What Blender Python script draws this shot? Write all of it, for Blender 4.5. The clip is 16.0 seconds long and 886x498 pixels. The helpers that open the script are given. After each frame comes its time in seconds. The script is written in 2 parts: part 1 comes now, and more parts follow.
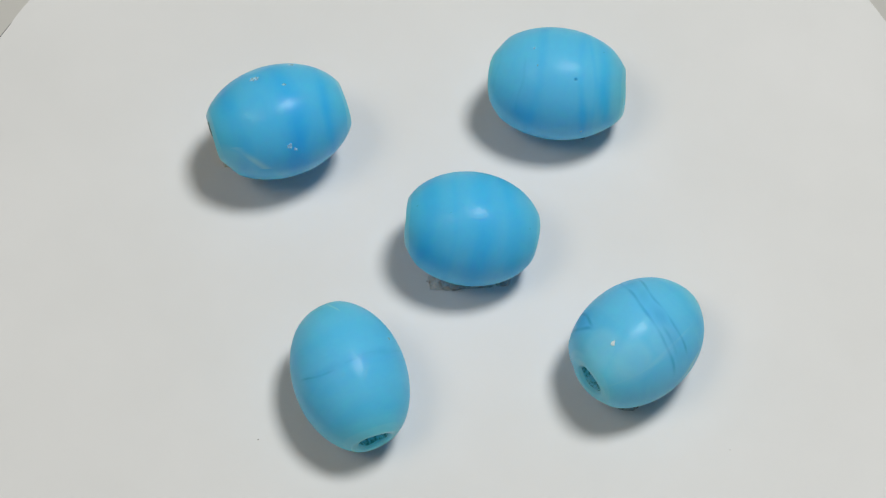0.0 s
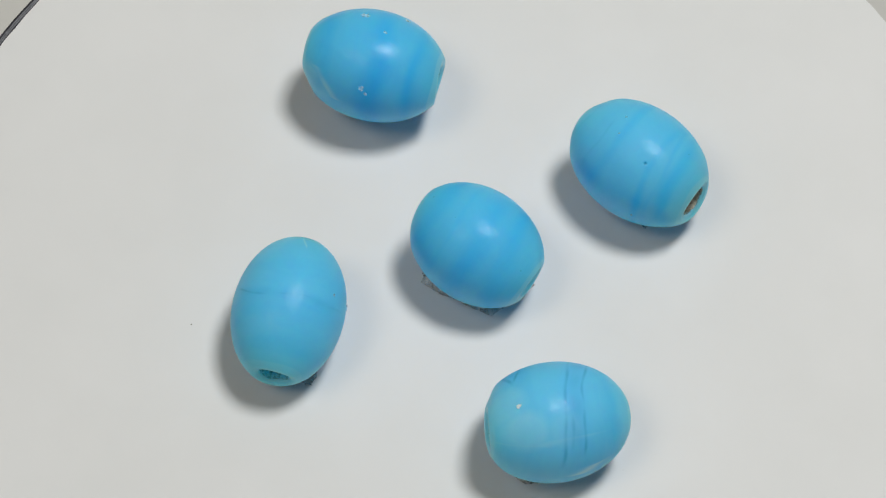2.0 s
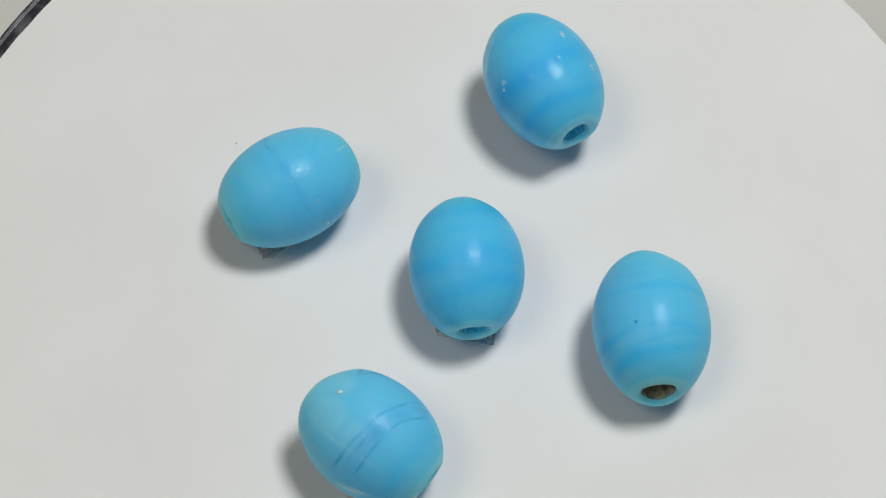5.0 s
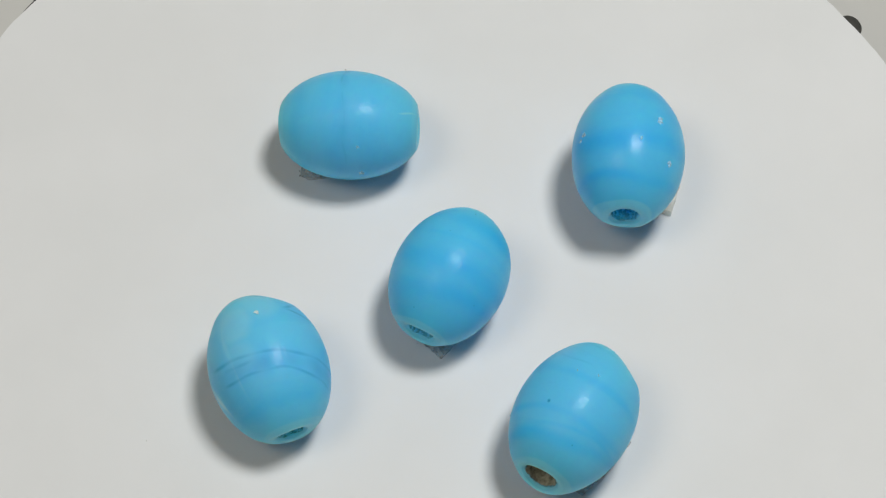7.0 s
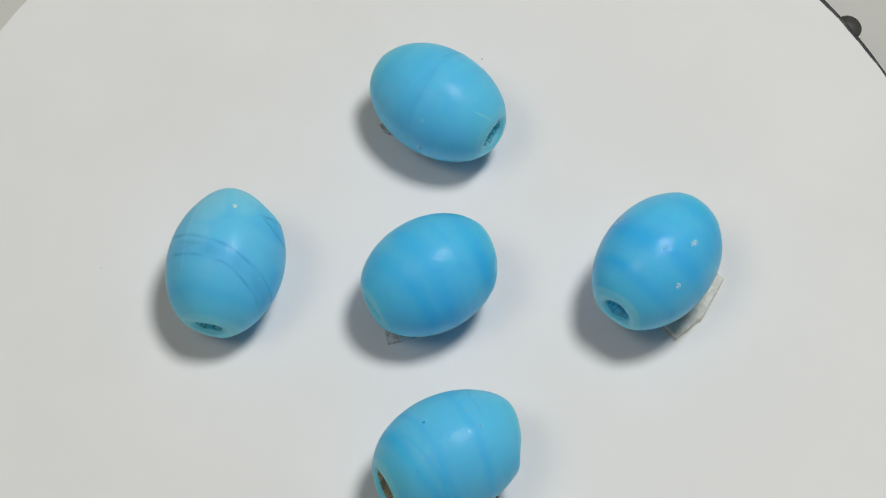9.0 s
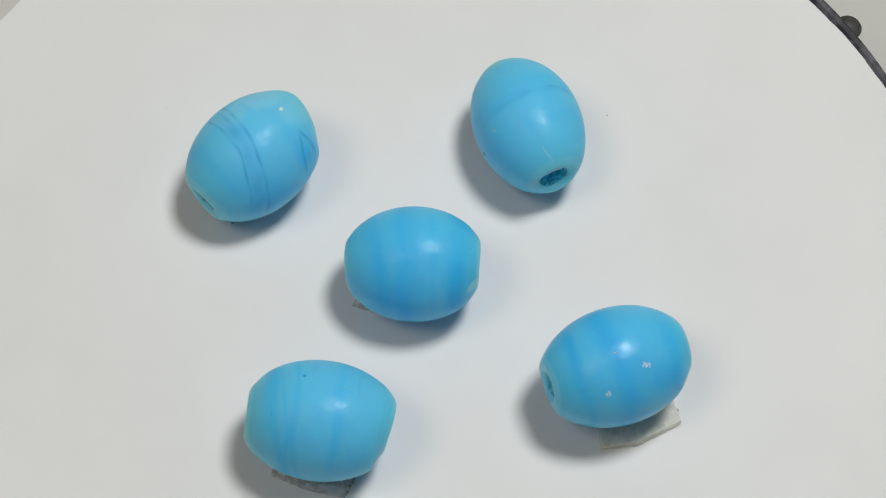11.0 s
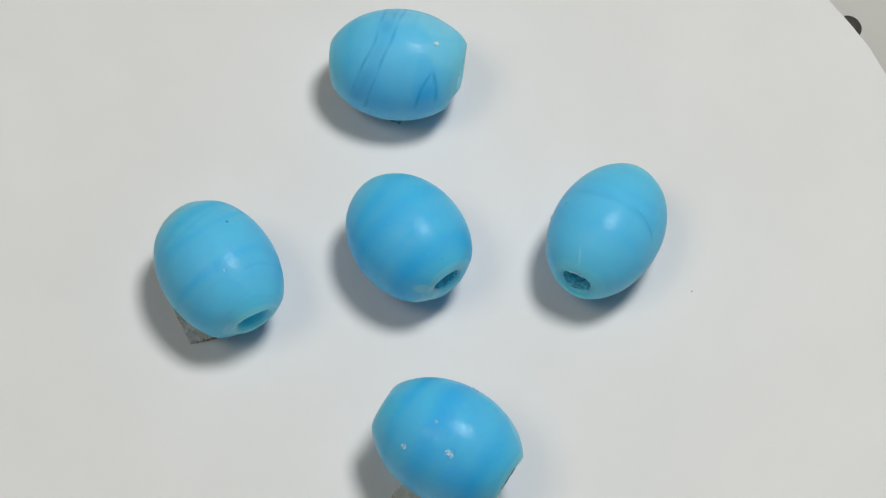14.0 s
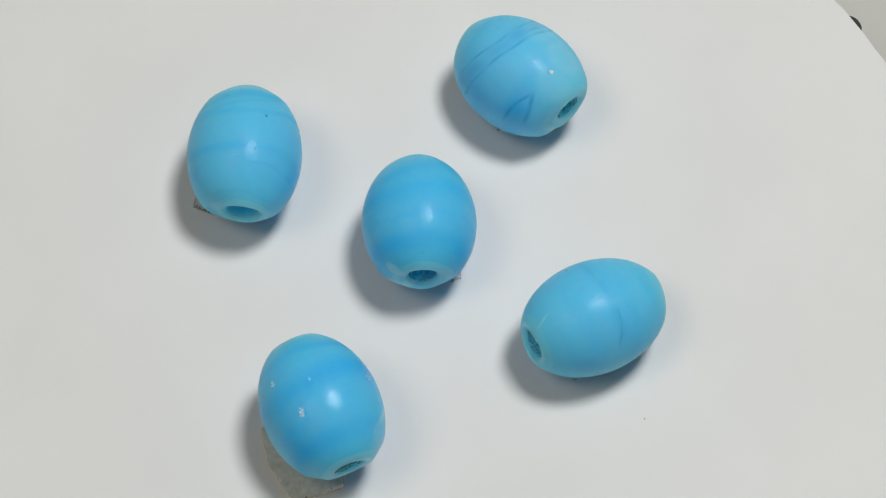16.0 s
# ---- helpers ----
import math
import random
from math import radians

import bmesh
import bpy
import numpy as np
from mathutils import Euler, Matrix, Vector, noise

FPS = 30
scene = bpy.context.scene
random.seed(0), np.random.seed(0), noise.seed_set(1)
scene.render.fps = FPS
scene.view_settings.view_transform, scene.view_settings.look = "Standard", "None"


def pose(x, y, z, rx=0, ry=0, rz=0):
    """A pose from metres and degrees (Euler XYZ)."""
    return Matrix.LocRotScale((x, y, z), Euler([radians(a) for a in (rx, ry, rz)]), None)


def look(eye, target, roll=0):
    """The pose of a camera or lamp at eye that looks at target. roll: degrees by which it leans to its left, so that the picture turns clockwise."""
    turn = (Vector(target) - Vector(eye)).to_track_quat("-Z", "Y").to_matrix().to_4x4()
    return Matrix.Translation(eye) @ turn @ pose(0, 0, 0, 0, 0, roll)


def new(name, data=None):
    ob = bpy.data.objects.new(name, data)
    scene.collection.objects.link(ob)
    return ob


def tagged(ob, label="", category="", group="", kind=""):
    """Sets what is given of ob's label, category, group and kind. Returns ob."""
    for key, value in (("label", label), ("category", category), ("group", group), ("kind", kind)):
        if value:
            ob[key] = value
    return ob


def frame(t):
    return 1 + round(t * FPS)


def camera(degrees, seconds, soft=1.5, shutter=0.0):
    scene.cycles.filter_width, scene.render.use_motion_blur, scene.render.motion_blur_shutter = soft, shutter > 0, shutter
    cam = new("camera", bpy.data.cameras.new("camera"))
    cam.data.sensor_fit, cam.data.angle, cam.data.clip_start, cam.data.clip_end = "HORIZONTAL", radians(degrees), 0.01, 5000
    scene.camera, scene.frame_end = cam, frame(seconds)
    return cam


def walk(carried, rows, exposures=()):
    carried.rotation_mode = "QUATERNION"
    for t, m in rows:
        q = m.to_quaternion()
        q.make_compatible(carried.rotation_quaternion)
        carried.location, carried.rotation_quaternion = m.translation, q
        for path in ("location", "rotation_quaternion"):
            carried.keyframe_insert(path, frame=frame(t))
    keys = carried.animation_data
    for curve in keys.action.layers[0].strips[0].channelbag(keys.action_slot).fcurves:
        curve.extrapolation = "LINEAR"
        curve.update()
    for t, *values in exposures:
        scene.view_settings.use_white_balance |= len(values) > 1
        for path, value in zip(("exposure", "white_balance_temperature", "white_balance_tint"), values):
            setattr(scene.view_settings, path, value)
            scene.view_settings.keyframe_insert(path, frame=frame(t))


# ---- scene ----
cam = camera(21.7, 16.0, soft=1.25)
CAM = Matrix(((0.99656, -0.08283, 0.0, 0.00014),
              (0.07413, 0.89190, -0.44611, -0.12553),
              (0.03695, 0.44457, 0.89498, 0.25829),
              (0, 0, 0, 1)))
walk(cam, [(0.0, CAM), (16.0, CAM)])


def turn(t):
    """Degrees by which the platter has turned at t seconds (clockwise seen from above)."""
    return -16.506 * (t + 0.0022949 * t * (t - 16.0))


# ---- light ----
world = bpy.data.worlds.new("room_air")
world.use_nodes = True
world.node_tree.nodes["Background"].inputs[0].default_value = (0.75, 0.8, 0.88, 1)
world.node_tree.nodes["Background"].inputs[1].default_value = 0.2
scene.world = world


def area_lamp(name, eye, target, size, watts, colour):
    data = bpy.data.lights.new(name, "AREA")
    data.shape, data.size, data.energy, data.color = "DISK", size, watts, colour
    lamp = new(name, data)
    lamp.matrix_world = look(eye, target)
    return lamp


area_lamp("desk_lamp_light", (0.150, 0.105, 0.65), (0, 0, 0), 0.16, 2.76, (0.976, 1.0, 1.018))
area_lamp("ceiling_light", (-0.75, -0.35, 1.62), (0, 0, 0), 0.7, 5.65, (1.0, 0.895, 0.75))
scene.view_settings.exposure = 0.0


# ---- materials ----
def material(name):
    m = bpy.data.materials.new(name)
    m.use_nodes = True
    return m, m.node_tree, m.node_tree.nodes["Principled BSDF"]


def node(tree, kind, **values):
    n = tree.nodes.new(kind)
    for key, value in values.items():
        n.inputs[key].default_value = value
    return n


def noise_of(tree, scale, detail=3.0, rough=0.55, coords="Object"):
    c = tree.nodes.new("ShaderNodeTexCoord")
    n = node(tree, "ShaderNodeTexNoise", Scale=scale, Detail=detail, Roughness=rough)
    tree.links.new(c.outputs[coords], n.inputs["Vector"])
    return n.outputs["Fac"]


def mix(tree, fac, a, b):
    n = tree.nodes.new("ShaderNodeMix")
    n.data_type = "RGBA"
    for socket, value in ((n.inputs[0], fac), (n.inputs[6], a), (n.inputs[7], b)):
        if isinstance(value, (int, float, tuple)):
            socket.default_value = value
        else:
            tree.links.new(value, socket)
    return n.outputs[2]


def ranged(tree, value, a, b, lo=0.0, hi=1.0):
    n = tree.nodes.new("ShaderNodeMapRange")
    tree.links.new(value, n.inputs[0])
    for i, v in enumerate((a, b, lo, hi)):
        n.inputs[i + 1].default_value = v
    return n.outputs[0]


def add_bump(tree, shader, height, strength, distance):
    n = node(tree, "ShaderNodeBump", Strength=strength, Distance=distance)
    tree.links.new(height, n.inputs["Height"])
    tree.links.new(n.outputs[0], shader.inputs["Normal"])
    return n


def attribute(tree, name):
    n = tree.nodes.new("ShaderNodeAttribute")
    n.attribute_name = name
    return n.outputs["Fac"]


def plain(name, a, b, scale, rough, bump=0.2, distance=0.0002, metal=0.0, fine=6.0, edge=(0.35, 0.65)):
    """Two shades mixed by broad noise, with a fine grain in the relief."""
    m, tree, shader = material(name)
    tree.links.new(mix(tree, ranged(tree, noise_of(tree, scale), *edge), (*a, 1), (*b, 1)), shader.inputs["Base Color"])
    shader.inputs["Metallic"].default_value = metal
    tree.links.new(ranged(tree, noise_of(tree, scale * fine), 0.3, 0.7, rough - 0.06, rough + 0.06), shader.inputs["Roughness"])
    add_bump(tree, shader, noise_of(tree, scale * fine, 5.0), bump, distance)
    return m


PAPER = plain("white_paper", (0.774, 0.782, 0.768), (0.801, 0.808, 0.796), 45.0, 0.62, 0.15, 0.00006, fine=40.0)
PAPER.node_tree.nodes["Principled BSDF"].inputs["Specular IOR Level"].default_value = 0.3
BLACK = plain("black_plastic", (0.028, 0.028, 0.036), (0.13, 0.13, 0.15), 420.0, 0.36, 0.2, edge=(0.48, 0.75))
DESK = plain("grey_desk", (0.60, 0.595, 0.555), (0.64, 0.635, 0.595), 9.0, 0.5, 0.2)
WALL = plain("wall_paint", (0.74, 0.74, 0.72), (0.78, 0.78, 0.76), 2.0, 0.8, 0.2, 0.001, fine=40)
DARK_MATTE = plain("dark_matte", (0.045, 0.044, 0.038), (0.085, 0.083, 0.074), 200.0, 0.6)
DUST = plain("dust", (0.10, 0.09, 0.08), (0.2, 0.18, 0.16), 900.0, 0.9)
LINT = plain("pale_lint", (0.72, 0.72, 0.70), (0.82, 0.82, 0.80), 900.0, 0.8)
GRIME = plain("grime", (0.09, 0.08, 0.07), (0.26, 0.24, 0.21), 1500.0, 0.8)


def tape_material(name, a, b, clear, rough):
    """Clear sticky gel: partly see-through, with a crinkled glossy skin."""
    m, tree, shader = material(name)
    tree.links.new(mix(tree, ranged(tree, noise_of(tree, 900.0), 0.4, 0.65), (*a, 1), (*b, 1)), shader.inputs["Base Color"])
    tree.links.new(ranged(tree, noise_of(tree, 1100.0, 4.0), 0.35, 0.65, *clear), shader.inputs["Alpha"])
    shader.inputs["Roughness"].default_value = rough
    shader.inputs["IOR"].default_value = 1.5
    add_bump(tree, shader, noise_of(tree, 1500.0, 3.0), 0.8, 0.0002)
    return m


TAPE = tape_material("clear_gel_tape", (0.94, 0.92, 0.79), (0.89, 0.86, 0.72), (0.42, 0.58), 0.1)
THIN_TAPE = tape_material("thin_clear_tape", (0.76, 0.75, 0.69), (0.56, 0.55, 0.50), (0.1, 0.45), 0.25)


def glass_material(name, pale, deep, seed, rough):
    """Opaque pressed glass: two blues in soft bands, with marks that the mesh carries (tone, line, pale, grime)."""
    m, tree, shader = material(name)
    c = tree.nodes.new("ShaderNodeTexCoord")
    shift = node(tree, "ShaderNodeMapping", Location=(seed, seed * 0.7, 0), Scale=(420.0, 130.0, 130.0))
    tree.links.new(c.outputs["Object"], shift.inputs["Vector"])
    streak = node(tree, "ShaderNodeTexNoise", Scale=1.0, Detail=4.0, Roughness=0.5, Distortion=0.8)
    tree.links.new(shift.outputs[0], streak.inputs["Vector"])
    total = tree.nodes.new("ShaderNodeMath")
    total.operation, total.use_clamp = "ADD", True
    tree.links.new(attribute(tree, "tone"), total.inputs[0])
    tree.links.new(ranged(tree, streak.outputs["Fac"], 0.35, 0.7, -0.12, 0.14), total.inputs[1])
    colour = mix(tree, total.outputs[0], (*pale, 1), (*deep, 1))
    colour = mix(tree, attribute(tree, "pale"), colour, (0.46, 0.80, 0.96, 1))
    colour = mix(tree, attribute(tree, "line"), colour, (0.015, 0.30, 0.58, 1))
    colour = mix(tree, attribute(tree, "grime"), colour, (0.13, 0.115, 0.055, 1))
    tree.links.new(colour, shader.inputs["Base Color"])
    shader.inputs["Subsurface Weight"].default_value = 1.0
    shader.inputs["Subsurface Radius"].default_value = (0.5, 0.9, 1.0)
    shader.inputs["Subsurface Scale"].default_value = 0.0067
    shader.inputs["Specular IOR Level"].default_value = 0.13
    tree.links.new(ranged(tree, noise_of(tree, 700.0), 0.3, 0.7, rough, rough + 0.12), shader.inputs["Roughness"])
    add_bump(tree, shader, noise_of(tree, 900.0, 2.0), 0.4, 0.00005)
    # fire-polished skin with fine pits that break up its gloss
    shader.inputs["Coat Weight"].default_value = 0.19 if name.endswith("chipped") else 0.125
    shader.inputs["Coat Roughness"].default_value = rough - 0.2
    skin = node(tree, "ShaderNodeBump", Strength=1.0, Distance=0.000026)
    tree.links.new(ranged(tree, noise_of(tree, 2700.0, 1.5, 0.5), 0.3, 0.7), skin.inputs["Height"])
    tree.links.new(skin.outputs[0], shader.inputs["Coat Normal"])
    return m


# ---- geometry helpers ----
def mesh_of(name, verts, faces, smooth=True):
    mesh = bpy.data.meshes.new(name)
    mesh.from_pydata([tuple(v) for v in verts], [], faces)
    if smooth:
        mesh.shade_smooth()
    return mesh


def part(name, mesh, mat, parent=None, label=""):
    ob = new(name, mesh)
    mesh.materials.append(mat)
    if parent:
        ob.parent = parent
    return tagged(ob, label)


def lathe(name, profile, around=128, closed=True):
    """Turn a profile of (radius, height) about z."""
    n = len(profile)
    verts, faces = [], []
    for i in range(around):
        a = 2 * math.pi * i / around
        verts += [(r * math.cos(a), r * math.sin(a), z) for r, z in profile]
    for i in range(around):
        j = (i + 1) % around
        for k in range(n - 1 + closed):
            l = (k + 1) % n
            faces.append((i * n + k, j * n + k, j * n + l, i * n + l))
    return mesh_of(name, verts, faces)


def box(name, lo, hi, bevel=0.0):
    bm = bmesh.new()
    bmesh.ops.create_cube(bm, size=1)
    for v in bm.verts:
        v.co = [lo[k] + (v.co[k] + 0.5) * (hi[k] - lo[k]) for k in range(3)]
    if bevel:
        bmesh.ops.bevel(bm, geom=bm.edges[:], offset=bevel, segments=2, affect="EDGES")
    mesh = bpy.data.meshes.new(name)
    bm.to_mesh(mesh)
    bm.free()
    return mesh


# ---- the room and the desk ----
DESK_Z = -0.032
desk = part("desk", box("desk", (-0.9, -0.6, DESK_Z - 0.025), (0.9, 0.9, DESK_Z), 0.003), DESK)
for x in (-0.84, 0.84):
    for y in (-0.54, 0.84):
        part("leg", box("leg", (x - 0.025, y - 0.025, -0.78), (x + 0.025, y + 0.025, DESK_Z - 0.025), 0.003), DESK, desk)
tagged(desk, "light grey desk top under the turntable", "desk", kind="structure")
# room shell out of view, added to close the space and bounce light
for name, lo, hi in (("floor", (-1.7, -1.7, -0.84), (1.7, 1.7, -0.78)), ("ceiling", (-1.7, -1.7, 1.75), (1.7, 1.7, 1.81)),
                     ("wall_north", (-1.7, 1.7, -0.84), (1.7, 1.76, 1.81)), ("wall_south", (-1.7, -1.76, -0.84), (1.7, -1.7, 1.81)),
                     ("wall_east", (1.7, -1.76, -0.84), (1.76, 1.76, 1.81)), ("wall_west", (-1.76, -1.76, -0.84), (-1.7, 1.76, 1.81))):
    tagged(part(name, box(name, lo, hi), WALL), "plain pale painted " + name.split("_")[0] + " of the unseen room", name.split("_")[0], kind="structure")

# small dark dome on the desk for the unidentified spot behind the platter
dome = part("dark_dome", lathe("dark_dome", [(0.0, 0.0), (0.0021, 0.0), (0.0019, 0.0004), (0.0016, 0.0008), (0.0012, 0.0011), (0.0007, 0.0013), (0.0, 0.0014)], 32, False), DARK_MATTE)
dome.matrix_world = pose(0.0573, 0.0613, DESK_Z)
tagged(dome, "small dark rounded dome lying on the desk", "rubber foot")

# ---- the turntable ----
turntable = tagged(new("turntable"), "round black plastic display turntable turning slowly", "turntable")
turntable.matrix_world = pose(0, 0, DESK_Z)
part("base", lathe("base", [(0.0, 0.0), (0.050, 0.0), (0.052, 0.002), (0.052, 0.018), (0.050, 0.020), (0.0, 0.020)], 96, False), BLACK, turntable)
TOP = -DESK_Z - 0.00021
platter = part("platter", lathe("platter", [(0.0, 0.022), (0.0640, 0.022), (0.0654, 0.0228), (0.06575, 0.0245), (0.06575, TOP - 0.0005), (0.06565, TOP - 0.00012),
               (0.0654, TOP), (0.0652, TOP - 0.00005), (0.06505, TOP - 0.0002), (0.0648, TOP - 0.0002), (0.0646, TOP), (0.0638, TOP), (0.0, TOP)], 192, False), BLACK, turntable,
               "glossy black platter with a thin grooved rim")


def paper_sheet():
    """A hand-cut disc of white paper, laid a little off centre so that it overhangs one side."""
    cut = ((0, 68.6), (40, 70.4), (70, 70.1), (95, 69.5), (104, 68.7), (120, 67.7), (138, 66.8), (150, 66.1), (165, 65.45), (180, 65.2), (196, 64.9),
           (212, 64.3), (225, 63.9), (236, 64.0), (247, 64.4), (256, 65.1), (266, 65.9), (280, 66.2), (300, 66.5), (325, 67.0), (345, 67.8), (360, 68.6))
    angles = np.linspace(0, 360, 288, endpoint=False)
    radii = np.interp(angles, [c[0] for c in cut], [c[1] for c in cut])
    kernel = np.hanning(11) / np.hanning(11).sum()
    radii = np.convolve(np.concatenate([radii[-5:], radii, radii[:5]]), kernel, "valid")
    verts, faces = [], []
    rings = ((0.0, 0), (0.3, 0), (0.6, 0), (0.85, 0), (0.97, 0), (1.0, -0.00004), (1.0, -0.0002), (0.6, -0.0002))
    for i, a in enumerate(np.radians(angles)):
        for f, z in rings:
            r = radii[i] * f / 1000 + (0.00005 * math.sin(37 * a) + 0.00004 * math.sin(91 * a + 1)) * (f > 0.99)
            verts.append((r * math.cos(a), r * math.sin(a), z))
    n = len(rings)
    for i in range(288):
        j = (i + 1) % 288
        faces += [(i * n + k, j * n + k, j * n + k + 1, i * n + k + 1)[::-1] for k in range(n - 1)]
    return mesh_of("paper_sheet", verts, faces, False)


paper = tagged(part("paper_sheet", paper_sheet(), PAPER), "round hand-cut white paper sheet lying on the turntable", "paper")


# ---- the beads ----
AROUND, ALONG, BORE = 480, 200, 20


def bead_mesh(name, half, radius, seed, style, bore=0.26):
    """A barrel-shaped bead about its own x axis. style: bands, lines, chips (some are painted glints), dots, pale and
    grime in (mm along, degrees round).
    """
    K = 0.91
    rng = random.Random(seed)
    hole = bore * radius
    x = half * np.sin(np.linspace(-math.pi / 2, math.pi / 2, 160))
    line = [(-half + 0.0003, hole * 0.97), (-half + 0.00004, hole * 1.12), (-half, hole * 1.3)]
    line += [(a, radius * math.sqrt(1 - (K * a / half) ** 2)) for a in x]
    line += [(half, hole * 1.3), (half - 0.00004, hole * 1.12), (half - 0.0003, hole * 0.97)]
    line = np.array(line)
    # even steps, then round the corners
    steps = np.concatenate([[0], np.cumsum(np.hypot(*np.diff(line, axis=0).T))])
    s = np.linspace(0, steps[-1], ALONG)
    px, pr = np.interp(s, steps, line[:, 0]), np.interp(s, steps, line[:, 1])
    soft = np.hanning(5) / np.hanning(5).sum()
    px2, pr2 = np.convolve(px, soft, "same"), np.convolve(pr, soft, "same")
    px[5:-5], pr[5:-5] = px2[5:-5], pr2[5:-5]
    bx = np.linspace(half - 0.0005, -half + 0.0005, BORE)
    px, pr = np.concatenate([px, bx]), np.concatenate([pr, np.full(BORE, hole * 0.95)])
    rows = len(px)
    outer = np.arange(rows) < ALONG
    ang = np.linspace(0, 2 * math.pi, AROUND, endpoint=False)
    X, A = np.meshgrid(px, ang, indexing="ij")
    R = np.repeat(pr[:, None], AROUND, 1)
    mm, deg = X * 1000, np.degrees(A)
    out = np.repeat(outer[:, None], AROUND, 1)
    # hand-made unevenness
    wave = np.zeros_like(X)
    for k in range(1, 5):
        wave += 0.00005 / k * np.sin(k * A + rng.uniform(0, 6.3) + rng.uniform(-200, 200) * X)
    R = R + wave * (R / radius)
    X = X + out * 0.00010 * np.sign(X) * np.clip((np.abs(X) / half - 0.85) / 0.15, 0, 1) * np.sin(A * 2 + rng.uniform(0, 6.3))

    def arc(d0):
        return (deg - d0 + 180) % 360 - 180

    def near(m0, d0, size, squash=1.0):
        return np.hypot((mm - m0) * squash, np.radians(arc(d0)) * R * 1000) / size

    tone, thread, pale, grime = (np.zeros_like(X) for _ in range(4))
    for m0, width, amount, slant, swing in style.get("bands", ()):
        path = m0 + slant * np.radians(arc(90)) + swing * np.sin(A * 1.0 + m0) + 0.25 * np.sin(3 * A + 2 * m0)
        tone += amount * np.exp(-((mm - path) / width) ** 2) * (0.75 + 0.25 * np.sin(2 * A + 3 * m0))
    for m0, d0, size, amount in style.get("clouds", ()):
        tone += amount * np.exp(-near(m0, d0, size) ** 2)
    for key, layer in (("lines", thread), ("cracks", pale)):
        for width, amount, points in style.get(key, ()):
            fine = np.arange(-30.0, 391.0)
            track = np.interp(fine, [p[1] for p in points], [p[0] for p in points])
            if key == "lines":
                track = np.convolve(np.pad(track, 12, "edge"), np.hanning(25) / np.hanning(25).sum(), "valid")
            path = np.interp(deg, fine, track) + 0.05 * np.sin(np.radians(deg) * 9 + points[0][0])
            lo, hi = points[0][1], points[-1][1]
            ease = 12 if key == "lines" else 1.5
            fade = np.clip((deg - lo) / ease + 0.3, 0, 1) * np.clip((hi - deg) / ease + 0.3, 0, 1) * (deg > lo - 4) * (deg < hi + 4)
            broken = 0.65 + 0.35 * np.sin(A * 9 + rng.uniform(0, 6)) * np.sin(A * 4 + 1)
            np.maximum(layer, 1.35 * amount * fade * broken * np.exp(-((mm - path) / width) ** 2), out=layer)
    ragged = 0.35 * np.sin(mm * 19 + 3 * np.sin(A * 40)) * np.sin(A * 57 + mm * 5)
    for m0, d0, size, squash in style.get("chips", ()):
        R = R - 0.00006 * np.clip(1.2 - near(m0, d0, size, squash), 0, 1) * (1 + 1.5 * ragged) * out
    for m0, d0, size in style.get("dots", ()):
        d = near(m0, d0, size)
        thread = np.maximum(thread, np.clip(1.6 - d, 0, 1) * out)
        R = R - size * 0.0008 * np.exp(-d ** 2) * out
    for m0, d0, size, amount in style.get("pale", ()):
        pale = np.maximum(pale, amount * np.clip(1.25 - near(m0, d0, size), 0, 1).clip(0, 0.5) * 2 * out)
    # the ground-down ends are paler than the barrel
    end = np.clip((np.abs(mm) / (half * 1000) - 0.928 - 0.02 * np.sin(A + seed) - 0.01 * np.sin(A * 3 + seed)) / 0.02, 0, 1) * out
    pale = np.maximum(pale, style["cap"] * end)
    # bore colour lightened to stand in for light through the glass
    pale = np.maximum(pale, 0.3 * (R < hole * 1.02))
    for side, amount, bore_only in style.get("grime", ()):
        inside = (~out) * 1.0 if bore_only else np.maximum(~out * 1.0, np.clip(1.2 - R / hole, 0, 1) * 3)
        patch = 0.6 + 0.5 * np.sin(A * 5 + mm * 2) * np.sin(A * 13 - mm * 3)
        grime = np.maximum(grime, np.clip(amount * inside * patch * (mm * side > 0), 0, 1))
    verts = np.stack([X, R * np.cos(A), R * np.sin(A)], -1).reshape(-1, 3)
    i, j = np.meshgrid(np.arange(rows), np.arange(AROUND), indexing="ij")
    i2, j2 = (i + 1) % rows, (j + 1) % AROUND
    quads = np.stack([i * AROUND + j, i * AROUND + j2, i2 * AROUND + j2, i2 * AROUND + j], -1).reshape(-1, 4)[:, ::-1]
    mesh = bpy.data.meshes.new(name)
    mesh.vertices.add(len(verts))
    mesh.vertices.foreach_set("co", verts.astype(np.float32).ravel())
    mesh.loops.add(quads.size)
    mesh.loops.foreach_set("vertex_index", quads.astype(np.int32).ravel())
    mesh.polygons.add(len(quads))
    mesh.polygons.foreach_set("loop_start", np.arange(0, quads.size, 4, dtype=np.int32))
    mesh.update(calc_edges=True)
    mesh.shade_smooth()
    for key, values in (("tone", tone), ("line", thread), ("pale", pale), ("grime", grime)):
        layer = mesh.attributes.new(key, "FLOAT", "POINT")
        layer.data.foreach_set("value", np.clip(values, 0, 1).astype(np.float32).ravel())
    return mesh


PALE, DEEP = (0.124, 0.567, 0.955), (0.038, 0.47, 0.955)
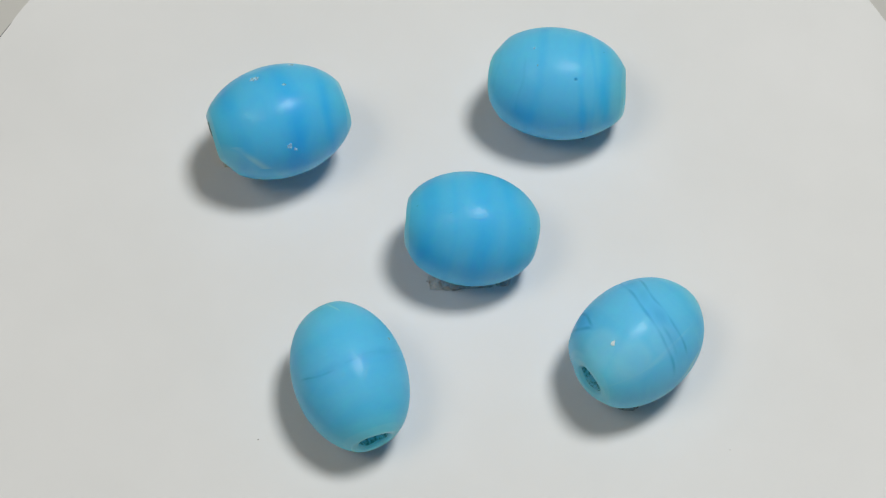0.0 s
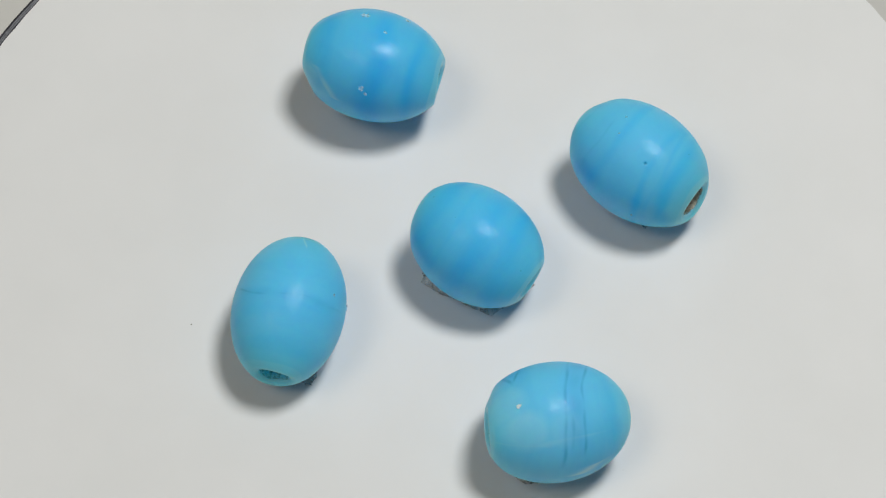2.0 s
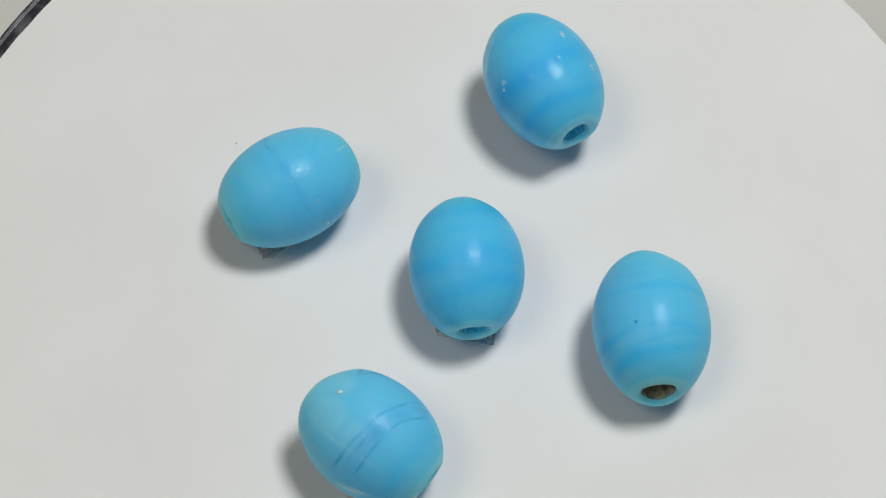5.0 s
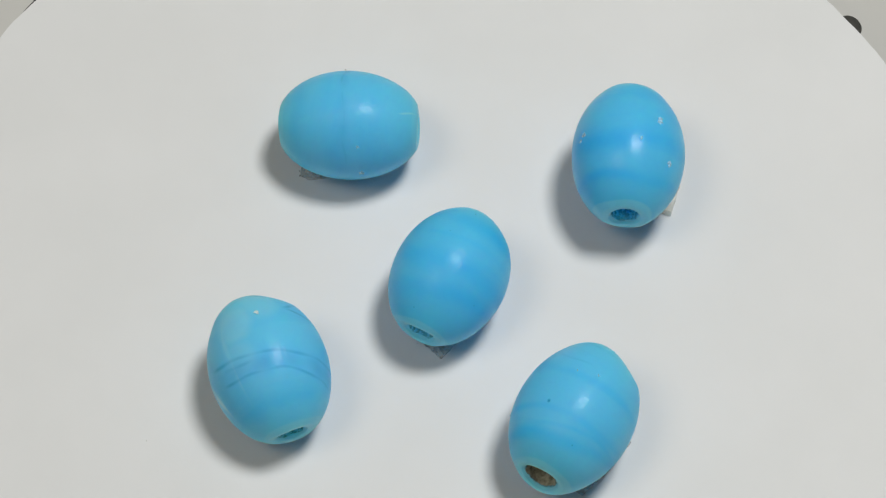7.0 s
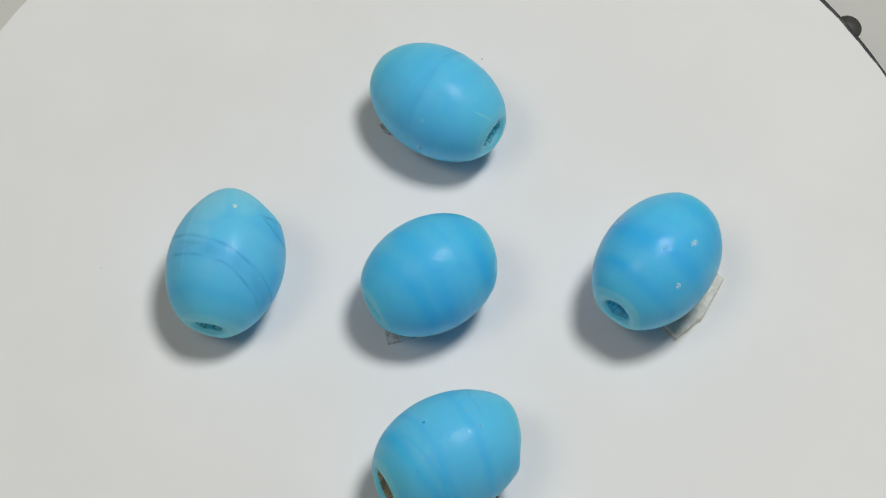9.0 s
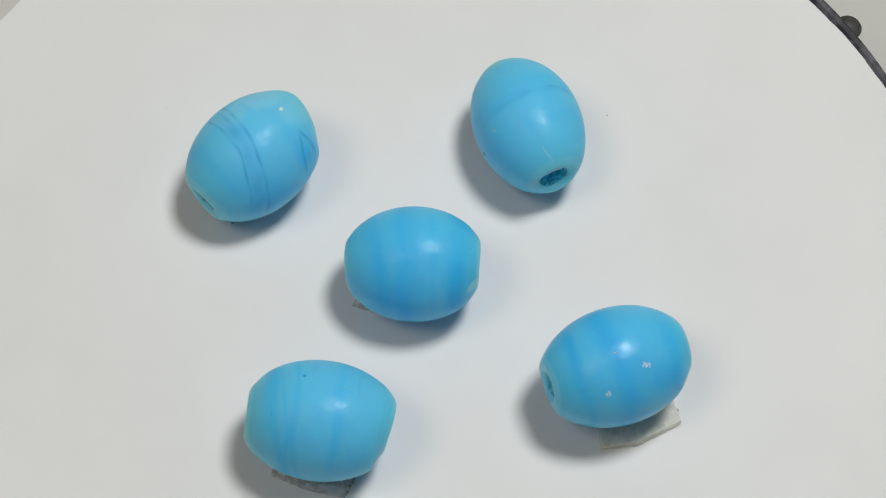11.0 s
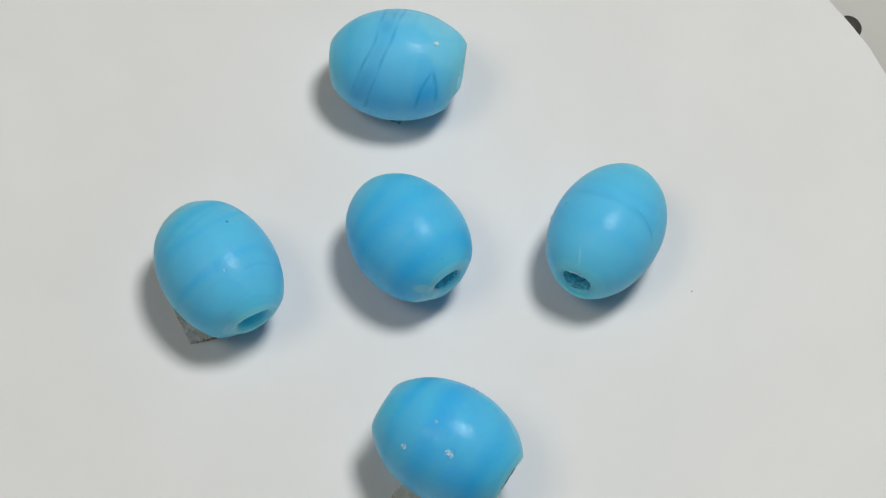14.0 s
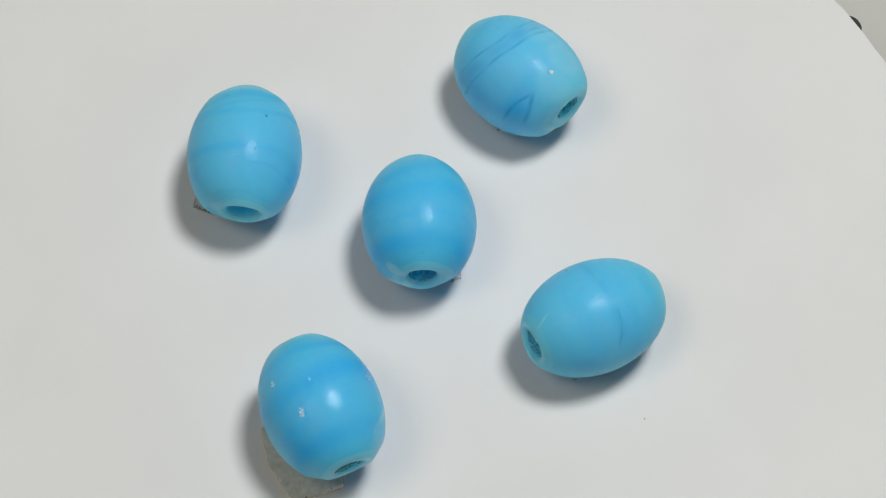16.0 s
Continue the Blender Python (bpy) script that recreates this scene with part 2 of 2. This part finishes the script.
# place on the sheet, yaw, pitch, half length, radius
BEADS = (
    ("lined", (0.02405, -0.01055, 0.00700), 47.5, -7.5, 0.00843, 0.00709, (0.145, 0.587, 0.95), (0.050, 0.485, 0.935),
     "sky blue glass bead with thin dark lines and white chip",
     dict(cap=0.15, bands=((5.5, 1.2, 0.5, 0, 0.3), (-3.8, 1.0, 0.25, 0, 0.4)), clouds=((-4.6, 26, 1.5, 0.6), (2.5, 10, 3.0, 0.5), (3.0, 165, 3.0, 0.5)),
          lines=((1.0, 0.26, ((4.7, 4), (3.6, 32), (2.5, 52), (1.1, 82), (0.7, 110), (0.5, 150))), (0.22, 0.45, ((3.8, -4), (2.6, 25), (1.6, 48), (0.1, 80), (-0.5, 105), (-0.7, 125), (-0.9, 160))),
                 (0.20, 0.45, ((5.3, 10), (4.6, 32), (3.4, 56), (2.0, 82), (1.7, 110), (1.6, 150))),
                 (0.3, 0.5, ((0.9, 90), (0.4, 104), (0.2, 122), (0.1, 140))),
                 (0.2, 0.55, ((-2.8, 4), (-4.0, 33), (-5.2, 54))), (0.2, 0.5, ((-5.45, 4), (-5.65, 36), (-5.3, 55)))),
          cracks=((2.6, 0.4, ((1.0, 127), (-6.0, 137))), (1.2, 0.6, ((3.6, 165), (1.2, 178)))), chips=((-5.45, 88, 0.35, 1.0),), pale=((-0.6, 120, 2.0, 0.16), (-4.9, 118, 2.3, 0.24), (-6.6, 80, 2.1, 0.16)))),
    ("banded", (0.01265, 0.02401, 0.00746), -1.7, -1.5, 0.00868, 0.00708, PALE, DEEP,
     "sky blue glass bead with soft darker bands and a rusty bore",
     dict(cap=0.16, bands=((-2.3, 0.7, 0.42, -0.5, 0.3), (2.8, 0.5, 0.6, 0.5, 0.2), (5.2, 0.8, 0.85, 0.9, 0.2), (4.0, 0.3, 0.35, 0.6, 0.1)),
          clouds=((-4.3, 165, 1.8, 0.8), (3.7, 155, 1.6, 0.5), (-5.6, 20, 2.0, 0.4)),
          lines=((0.16, 0.13, ((-4.4, 92), (-4.45, 125), (-4.8, 144), (-5.0, 165))), (0.16, 0.1, ((-7.45, 40), (-7.4, 94), (-7.9, 145)))),
          # the chips of this bead are tiny glints put in as white flakes
          chips=((-3.5, 83, 0.17, 1.0), (-2.9, 104, 0.12, 1.0), (3.6, 178, 0.15, 1.0)), dots=((1.95, 114, 0.17), (5.2, 70, 0.07)), grime=((1, 1.3, True),))),
    ("plain", (0.00323, 0.00263, 0.00718), 1.0, -6.3, 0.00808, 0.00700, (0.100, 0.548, 0.98), (0.032, 0.46, 0.975),
     "smooth bright blue glass bead with faint cloudy bands",
     dict(cap=0.2, bands=((0.6, 1.3, 0.75, 0.3, 0.3), (-5.9, 1.1, 0.85, -0.2, 0.2), (4.3, 1.0, 0.6, 0.8, 0.3), (-2.6, 0.4, 0.25, 0, 0.2)),
          clouds=((-4.5, 160, 2.2, 0.5),),
          dots=((-6.99, 89, 0.06), (3.34, 40, 0.05), (-3.25, 102, 0.05), (6.69, 106, 0.06)), pale=((-7.2, 320, 1.2, 0.5), (-7.6, 20, 0.8, 0.4)))),
    ("chipped", (-0.02152, 0.01469, 0.00835), 22.6, -1.0, 0.00853, 0.00703, (0.100, 0.545, 0.98), (0.032, 0.445, 0.975),
     "glossy blue glass bead with small white chips on thick tape",
     dict(cap=0.22, bands=((0.9, 1.5, 0.85, 0.3, 0.3), (-6.0, 1.0, 0.8, 0.2, 0.2), (5.3, 0.7, 0.7, -0.3, 0.4)),
          clouds=((-4.0, 37, 2.0, 0.6), (-0.7, 167, 2.2, 0.4)),
          # the last chip is a bit of highlight put in as a flake, the rest are breaks
          chips=((-2.0, 62, 0.55, 0.9), (3.15, 45, 0.42, 1.0), (-0.2, 146, 0.42, 1.0), (0.45, 151, 0.25, 1.0), (1.1, 82, 0.2, 0.7)),
          cracks=((0.6, 0.45, ((-6.6, 138), (-5.2, 152), (-3.4, 172))),), pale=((-6.6, 166, 2.2, 0.16),))),
    ("pale", (-0.00959, -0.01795, 0.00680), -64.5, -4.0, 0.00854, 0.00680, (0.128, 0.573, 0.95), (0.050, 0.485, 0.935),
     "plain sky blue glass bead with a chipped bore and thin seam",
     dict(cap=0.1, bands=((1.6, 1.6, 0.3, 0.2, 0.3), (-3.0, 1.5, 0.25, 0, 0.3), (6.0, 1.0, 0.3, 0, 0.2)), clouds=((3.5, 150, 2.5, 0.4), (-5.0, 160, 2.0, 0.4)),
          lines=((0.16, 0.2, ((-0.1, 20), (0.35, 45), (0.1, 70), (0.5, 100))), (0.16, 0.45, ((0.75, 108), (0.7, 118), (0.3, 135), (-0.4, 152))), (0.5, 0.16, ((0.2, 30), (0.3, 70), (0.5, 118), (0.0, 150)))),
          # both chips here are small glints put in as pale flakes
          cracks=((0.3, 0.6, ((-6.6, 78), (-8.3, 88))),), chips=((-1.5, 38, 0.25, 1.0), (-1.8, 0, 0.4, 1.0)))),
)
moving = []


def bore_lining(half, radius, seed, start, bore):
    """The thin uneven lining of the bore, for crust, scratches and painted shade."""
    rng = random.Random(seed)
    verts, faces = [], []
    rings, n = 16, 40
    ph = [rng.uniform(0, 6.3) for _ in range(4)]
    for i in range(rings):
        x = (half - 0.0004) * (start + (1 - start) * i / (rings - 1))
        for j in range(n):
            a = 2 * math.pi * j / n
            r = bore * radius * (0.915 + 0.018 * math.sin(3 * a + ph[0] + 900 * x) + 0.012 * math.sin(7 * a + ph[1] - 1500 * x))
            verts.append((x + 0.0001 * math.sin(4 * a + ph[2]), r * math.cos(a), r * math.sin(a)))
    for i in range(rings - 1):
        faces += [(i * n + j, (i + 1) * n + j, (i + 1) * n + (j + 1) % n, i * n + (j + 1) % n) for j in range(n)]
    return mesh_of("bore_lining", verts, faces)


def chip_glint_mesh(half, radius, m0, d0, size, squash, seed):
    """A small rough flake following the barrel, for breaks in the glass and painted glints."""
    rng = random.Random(seed)
    n = 14
    shape = [size * rng.uniform(0.55, 1.25) for _ in range(n)]
    verts, faces = [], []
    for f, lift in ((1.0, -0.00012), (0.82, 0.00006), (0.45, rng.uniform(0.00004, 0.00009))):
        for k in range(n):
            a = 2 * math.pi * k / n
            x = (m0 + f * shape[k] * math.cos(a) / squash) / 1000
            x = max(-half * 0.995, min(half * 0.995, x))
            r = radius * math.sqrt(max(0.02, 1 - (0.91 * x / half) ** 2))
            t = math.radians(d0) + f * shape[k] * math.sin(a) / 1000 / r
            r += lift + rng.uniform(-0.000025, 0.000025)
            verts.append((x, r * math.cos(t), r * math.sin(t)))
    for ring in range(2):
        faces += [(ring * n + k, ring * n + (k + 1) % n, (ring + 1) * n + (k + 1) % n, (ring + 1) * n + k) for k in range(n)]
    faces.append(tuple(range(2 * n, 3 * n)))
    return mesh_of("chip", verts, faces, False)


CHIP_GLINT = plain("chip_and_glint_white", (0.30, 0.67, 0.90), (0.64, 0.85, 0.96), 4000.0, 0.3, 0.6, 0.00005, fine=2.0)
CHIP_GLINT.node_tree.links.new(ranged(CHIP_GLINT.node_tree, noise_of(CHIP_GLINT.node_tree, 3300.0, 4.0), 0.38, 0.6, 0.25, 0.95), CHIP_GLINT.node_tree.nodes["Principled BSDF"].inputs["Alpha"])
RIM_WHITE = plain("rim_break", (0.62, 0.82, 0.86), (0.88, 0.91, 0.91), 4000.0, 0.3, 0.6, 0.00005, fine=2.0)
RIM_DARK = plain("rim_grime", (0.03, 0.13, 0.16), (0.12, 0.33, 0.36), 3000.0, 0.6, 0.6, 0.00005, fine=2.0)


def rim_chip(half, radius, side, start, stop, wide, seed, bore):
    """A ragged break along the edge of the bore."""
    rng = random.Random(seed)
    hole, n = bore * radius, 16
    verts, faces = [], []
    for k in range(n + 1):
        a = math.radians(start + (stop - start) * k / n)
        w = wide * math.sin(math.pi * k / n) ** 0.5 * rng.uniform(0.45, 1.2)
        for f, x in ((0.93, half - 0.0003), (1.04, half + 0.00002), (1.10 + w, half + 0.00006), (1.16 + w, half - 0.0001)):
            x = min(x, half * math.sqrt(1 - (hole * f / radius) ** 2) / 0.91 + 0.00001)
            verts.append((side * (x + rng.uniform(-2e-5, 1e-5)), hole * f * math.cos(a), hole * f * math.sin(a)))
    for k in range(n):
        faces += [(4 * k + c, 4 * k + c + 1, 4 * k + c + 5, 4 * k + c + 4)[::int(side)] for c in range(3)]
    return mesh_of("rim_chip", verts, faces, False)


def grind(mesh, half, ends):
    """Slope the ground-off ends: (across, upwards, worn back) for the low and the high end."""
    co = np.empty(len(mesh.vertices) * 3, np.float32)
    mesh.vertices.foreach_get("co", co)
    co = co.reshape(-1, 3)
    f = np.clip((np.abs(co[:, 0]) / half - 0.7) / 0.28, 0, 1)
    f = f * f * (3 - 2 * f)
    for side, (ty, tz, back) in zip((-1, 1), ends):
        on = (co[:, 0] * side > 0) * f
        co[:, 0] += on * (ty * co[:, 1] + tz * co[:, 2] - side * back)
    mesh.vertices.foreach_set("co", co.ravel())
    mesh.update()


ENDS = {"lined": ((0.10, -0.12, 0.0003), (0.0, 0.0, 0.0)), "plain": ((0.0, -0.09, 0.0002), (0.0, 0.0, 0.0)), "chipped": ((0.0, -0.16, 0.0003), (0.0, 0.0, 0.0)), "banded": ((0.10, -0.14, 0.0005), (0.0, -0.12, 0.0))}
HOLE = {"banded": 0.30, "pale": 0.29}
RIMS = {"pale": ((-1, 58, 108, 0.8, RIM_WHITE),), "chipped": ((-1, 20, 110, 0.12, RIM_DARK),)}
LINING = {"banded": ((0.22, 0.215, 0.16), (0.56, 0.55, 0.44)), "plain": ((0.02, 0.14, 0.20), (0.20, 0.60, 0.78)), "chipped": ((0.09, 0.44, 0.71), (0.14, 0.52, 0.80)), "lined": ((0.06, 0.32, 0.38), (0.18, 0.52, 0.56))}
TEAL = ((0.05, 0.32, 0.45), (0.15, 0.54, 0.72))
for k, (kind, place, yaw, pitch, half, radius, pale, deep, label, style) in enumerate(BEADS):
    bead = tagged(new("bead"), label, "bead", "beads on the turntable")
    # the thing's origin is at its foot, the parts at the barrel's centre
    low = place[2]
    m = pose(place[0], place[1], 0, 0, 0, yaw)
    inner = pose(0, 0, low, 0, -pitch, 0)
    pieces = [part("glass_body", bead_mesh("glass_body", half, radius, 11 + k, style, HOLE.get(kind, 0.26)), glass_material("blue_glass_" + kind, pale, deep, 3.1 * k, {"chipped": 0.30, "plain": 0.35}.get(kind, 0.36)), bead)]
    # teal linings put the bores' shade into colour, besides real crust and scratches
    lining = LINING.get(kind, TEAL)
    bore_tint = plain("bore_" + kind, lining[0], lining[1], 1500.0, 0.6, 0.5, 0.0001, edge={"plain": (0.36, 0.44)}.get(kind, (0.35, 0.65)))
    if kind != "banded":
        thin = bore_tint.node_tree
        thin.links.new(ranged(thin, noise_of(thin, 2200.0, 3.0), 0.38, 0.66, 0.1, 0.65), thin.nodes["Principled BSDF"].inputs["Alpha"])
    pieces.append(part("bore_lining", bore_lining(half, radius, 50 + k, 0.15 if kind == "banded" else -1.0, HOLE.get(kind, 0.26)), bore_tint, bead,
                       "yellow-brown crusted bore" if kind == "banded" else "scratched blue bore with shade in its colour"))
    for c, (m0, d0, size, squash) in enumerate(style.get("chips", ())):
        pieces.append(part("chip", chip_glint_mesh(half, radius, m0, d0, size, squash, 300 + 10 * k + c), RIM_WHITE if kind == "lined" else CHIP_GLINT, bead, "small white chip and painted glint"))
    for side, start, stop, wide, mat in RIMS.get(kind, ()):
        pieces.append(part("rim_chip", rim_chip(half, radius, side, start, stop, wide, 400 + k, HOLE.get(kind, 0.26)), mat, bead, "white broken rim" if mat is RIM_WHITE else "dark ragged rim"))
    for piece in pieces:
        grind(piece.data, half, ENDS.get(kind, ((0, 0, 0), (0, 0, 0))))
        piece.matrix_basis = inner
    bead.matrix_world = m
    moving.append((bead, m))


# ---- tape under the beads ----
def slab(name, outline, z0, z1, seed):
    """A cut piece of tape with uneven edges."""
    rng = random.Random(seed)
    pts = []
    for (ax, ay), (bx, by) in zip(outline, outline[1:] + outline[:1]):
        n = max(3, int(math.hypot(bx - ax, by - ay) / 0.35))
        for i in range(n):
            f = i / n
            j = 0.0 if i == 0 else 0.07
            pts.append((ax + (bx - ax) * f + rng.uniform(-j, j), ay + (by - ay) * f + rng.uniform(-j, j)))
    n = len(pts)
    cx, cy = sum(p[0] for p in pts) / n, sum(p[1] for p in pts) / n
    verts, faces = [], []
    for f, z in ((1.0, z0), (1.01, z0 * 0.6 + z1 * 0.4), (0.985, z1), (0.9, z1), (0.6, z1)):
        verts += [((cx + (x - cx) * f) / 1000, (cy + (y - cy) * f) / 1000, (z + rng.uniform(-0.04, 0.04) * (z1 - z0) * (0.95 < f < 1)) / 1000) for x, y in pts]
    for r in range(4):
        faces += [(r * n + i, r * n + (i + 1) % n, (r + 1) * n + (i + 1) % n, (r + 1) * n + i) for i in range(n)]
    faces += [tuple(range(4 * n, 5 * n)), tuple(range(n - 1, -1, -1))]
    return mesh_of(name, verts, faces, False), pts


def crumb(name, size, seed):
    """A small irregular grain."""
    rng = random.Random(seed)
    bm = bmesh.new()
    bmesh.ops.create_icosphere(bm, subdivisions=1, radius=size)
    for v in bm.verts:
        v.co = v.co * rng.uniform(0.6, 1.3)
        v.co.z *= 0.6
    mesh = bpy.data.meshes.new(name)
    bm.to_mesh(mesh)
    bm.free()
    return mesh


def fibre(name, length, seed):
    """A fine curled hair, lying on its tape's edge."""
    rng = random.Random(seed)
    verts, faces, n = [], [], 7
    bend, wave = rng.uniform(-1.6, 1.6), rng.uniform(0, 6)
    x = y = 0.0
    for i in range(n):
        a = bend * i / n + 0.4 * math.sin(wave + i)
        r = 0.000022 * (1 - 0.5 * i / n)
        for k in range(5):
            b = 2 * math.pi * k / 5
            verts.append((x - r * math.cos(b) * math.sin(a), y + r * math.cos(b) * math.cos(a), r * math.sin(b) + 0.00012 * math.sin(math.pi * i / (n - 1))))
        x, y = x + length / n * math.cos(a), y + length / n * math.sin(a)
    for i in range(n - 1):
        faces += [(i * 5 + k, i * 5 + (k + 1) % 5, (i + 1) * 5 + (k + 1) % 5, (i + 1) * 5 + k) for k in range(5)]
    faces += [tuple(range(4, -1, -1)), tuple(range((n - 1) * 5, n * 5))]
    return mesh_of(name, verts, faces)


FIBRES = [fibre("fibre", 0.0005 + 0.00022 * k, 600 + k) for k in range(4)]
for k, m in enumerate(FIBRES):
    m.materials.append(GRIME if k == 1 else LINT)
CRUMBS = [crumb("grime_grain", 0.00011, k) for k in range(4)]
for m in CRUMBS:
    m.materials.append(GRIME)
TAPES = (
    ("clear gel tape square with sparkling edges under a bead", ((-20.8, 22.0), (-25.2, 21.2), (-30.3, 18.0), (-28.3, 12.2), (-19.0, 12.5)), 1.15, (0.30, 0.62), 7),
    ("clear tape scrap with grimy edge under the banded bead", ((9.3, 30.7), (13.8, 30.0), (18.2, 28.5), (17.0, 20.5), (8.0, 22.5), (8.2, 27.7)), 0.35, (0.89, 0.999), 24),
    ("grey tape scrap under the central bead", ((-1.4, -0.9), (-1.0, -2.6), (1.7, -2.4), (8.6, -1.1), (10.4, 5.6), (7.1, 6.4), (0.0, 6.0)), 0.25, (0.0, 0.3), 9),
    ("grey tape scrap under the pale bead", ((-3.5, -20.6), (-3.6, -21.8), (-8.0, -23.4), (-15.0, -16.0), (-9.0, -13.0)), 0.25, (0.0, 0.1), 5),
    ("small tape scrap under the lined bead", ((22.9, -16.4), (24.7, -16.5), (27.8, -13.5), (26.4, -4.4), (20.0, -8.0)), 0.25, (0.0, 0.1), 5),
)
for k, (label, outline, thick, span, grains) in enumerate(TAPES):
    mesh, edge = slab("adhesive_tape", list(outline), 0.015, thick, 40 + k)
    tape = part("adhesive_tape", mesh, TAPE if thick > 1 else THIN_TAPE)
    tagged(tape, label, "tape", "tape under the beads")
    rng = random.Random(70 + k)
    for g in range(grains):
        x, y = edge[int((span[0] + rng.random() * (span[1] - span[0])) * len(edge))]
        grain = new("grime_grain", rng.choice(CRUMBS))
        grain.parent = tape
        grain.matrix_basis = pose(x / 1000 + rng.uniform(-2e-4, 2e-4), y / 1000 + rng.uniform(-2e-4, 2e-4), thick / 1000, 0, 0, rng.uniform(0, 360))
    for g in range(14 if k == 2 else 5):
        x, y = edge[rng.randrange(len(edge))]
        hair = new("fibre", rng.choice(FIBRES))
        hair.parent = tape
        out = math.degrees(math.atan2(y - sum(p[1] for p in edge) / len(edge), x - sum(p[0] for p in edge) / len(edge)))
        hair.matrix_basis = pose(x / 1000, y / 1000, 0.00003 + rng.random() * thick / 2000, 0, 0, out + rng.uniform(-70, 70))
    moving.append((tape, Matrix.Identity(4)))

# ---- specks on the paper ----
for k, (x, y, size, mat, label, name) in enumerate((
        (-20.0, -24.2, 0.00011, DUST, "tiny dark dust speck on the white paper", "dust_speck"),
        (28.9, 4.2, 0.00006, LINT, "tiny pale lint speck on the white paper", "lint_speck"),
        (36.5, -20.5, 0.00012, LINT, "tiny pale lint speck on the white paper", "lint_speck"),
        (33.0, -8.0, 0.00010, LINT, "tiny pale lint speck on the white paper", "lint_speck"))):
    speck = part(name, crumb(name, size, 200 + k), mat)
    tagged(speck, label, "speck")
    m = pose(x / 1000, y / 1000, size * 0.3)
    speck.matrix_world = m
    moving.append((speck, m))


def motions():
    times = [0.25 * k for k in range(65)]
    spin = [(t, pose(0, 0, 0, 0, 0, turn(t))) for t in times]
    walk(platter, [(t, pose(-0.00022, 0, 0) @ r @ pose(-0.0003, 0, 0)) for t, r in spin])
    walk(paper, spin)
    for ob, m in moving:
        walk(ob, [(t, r @ m) for t, r in spin])


motions()
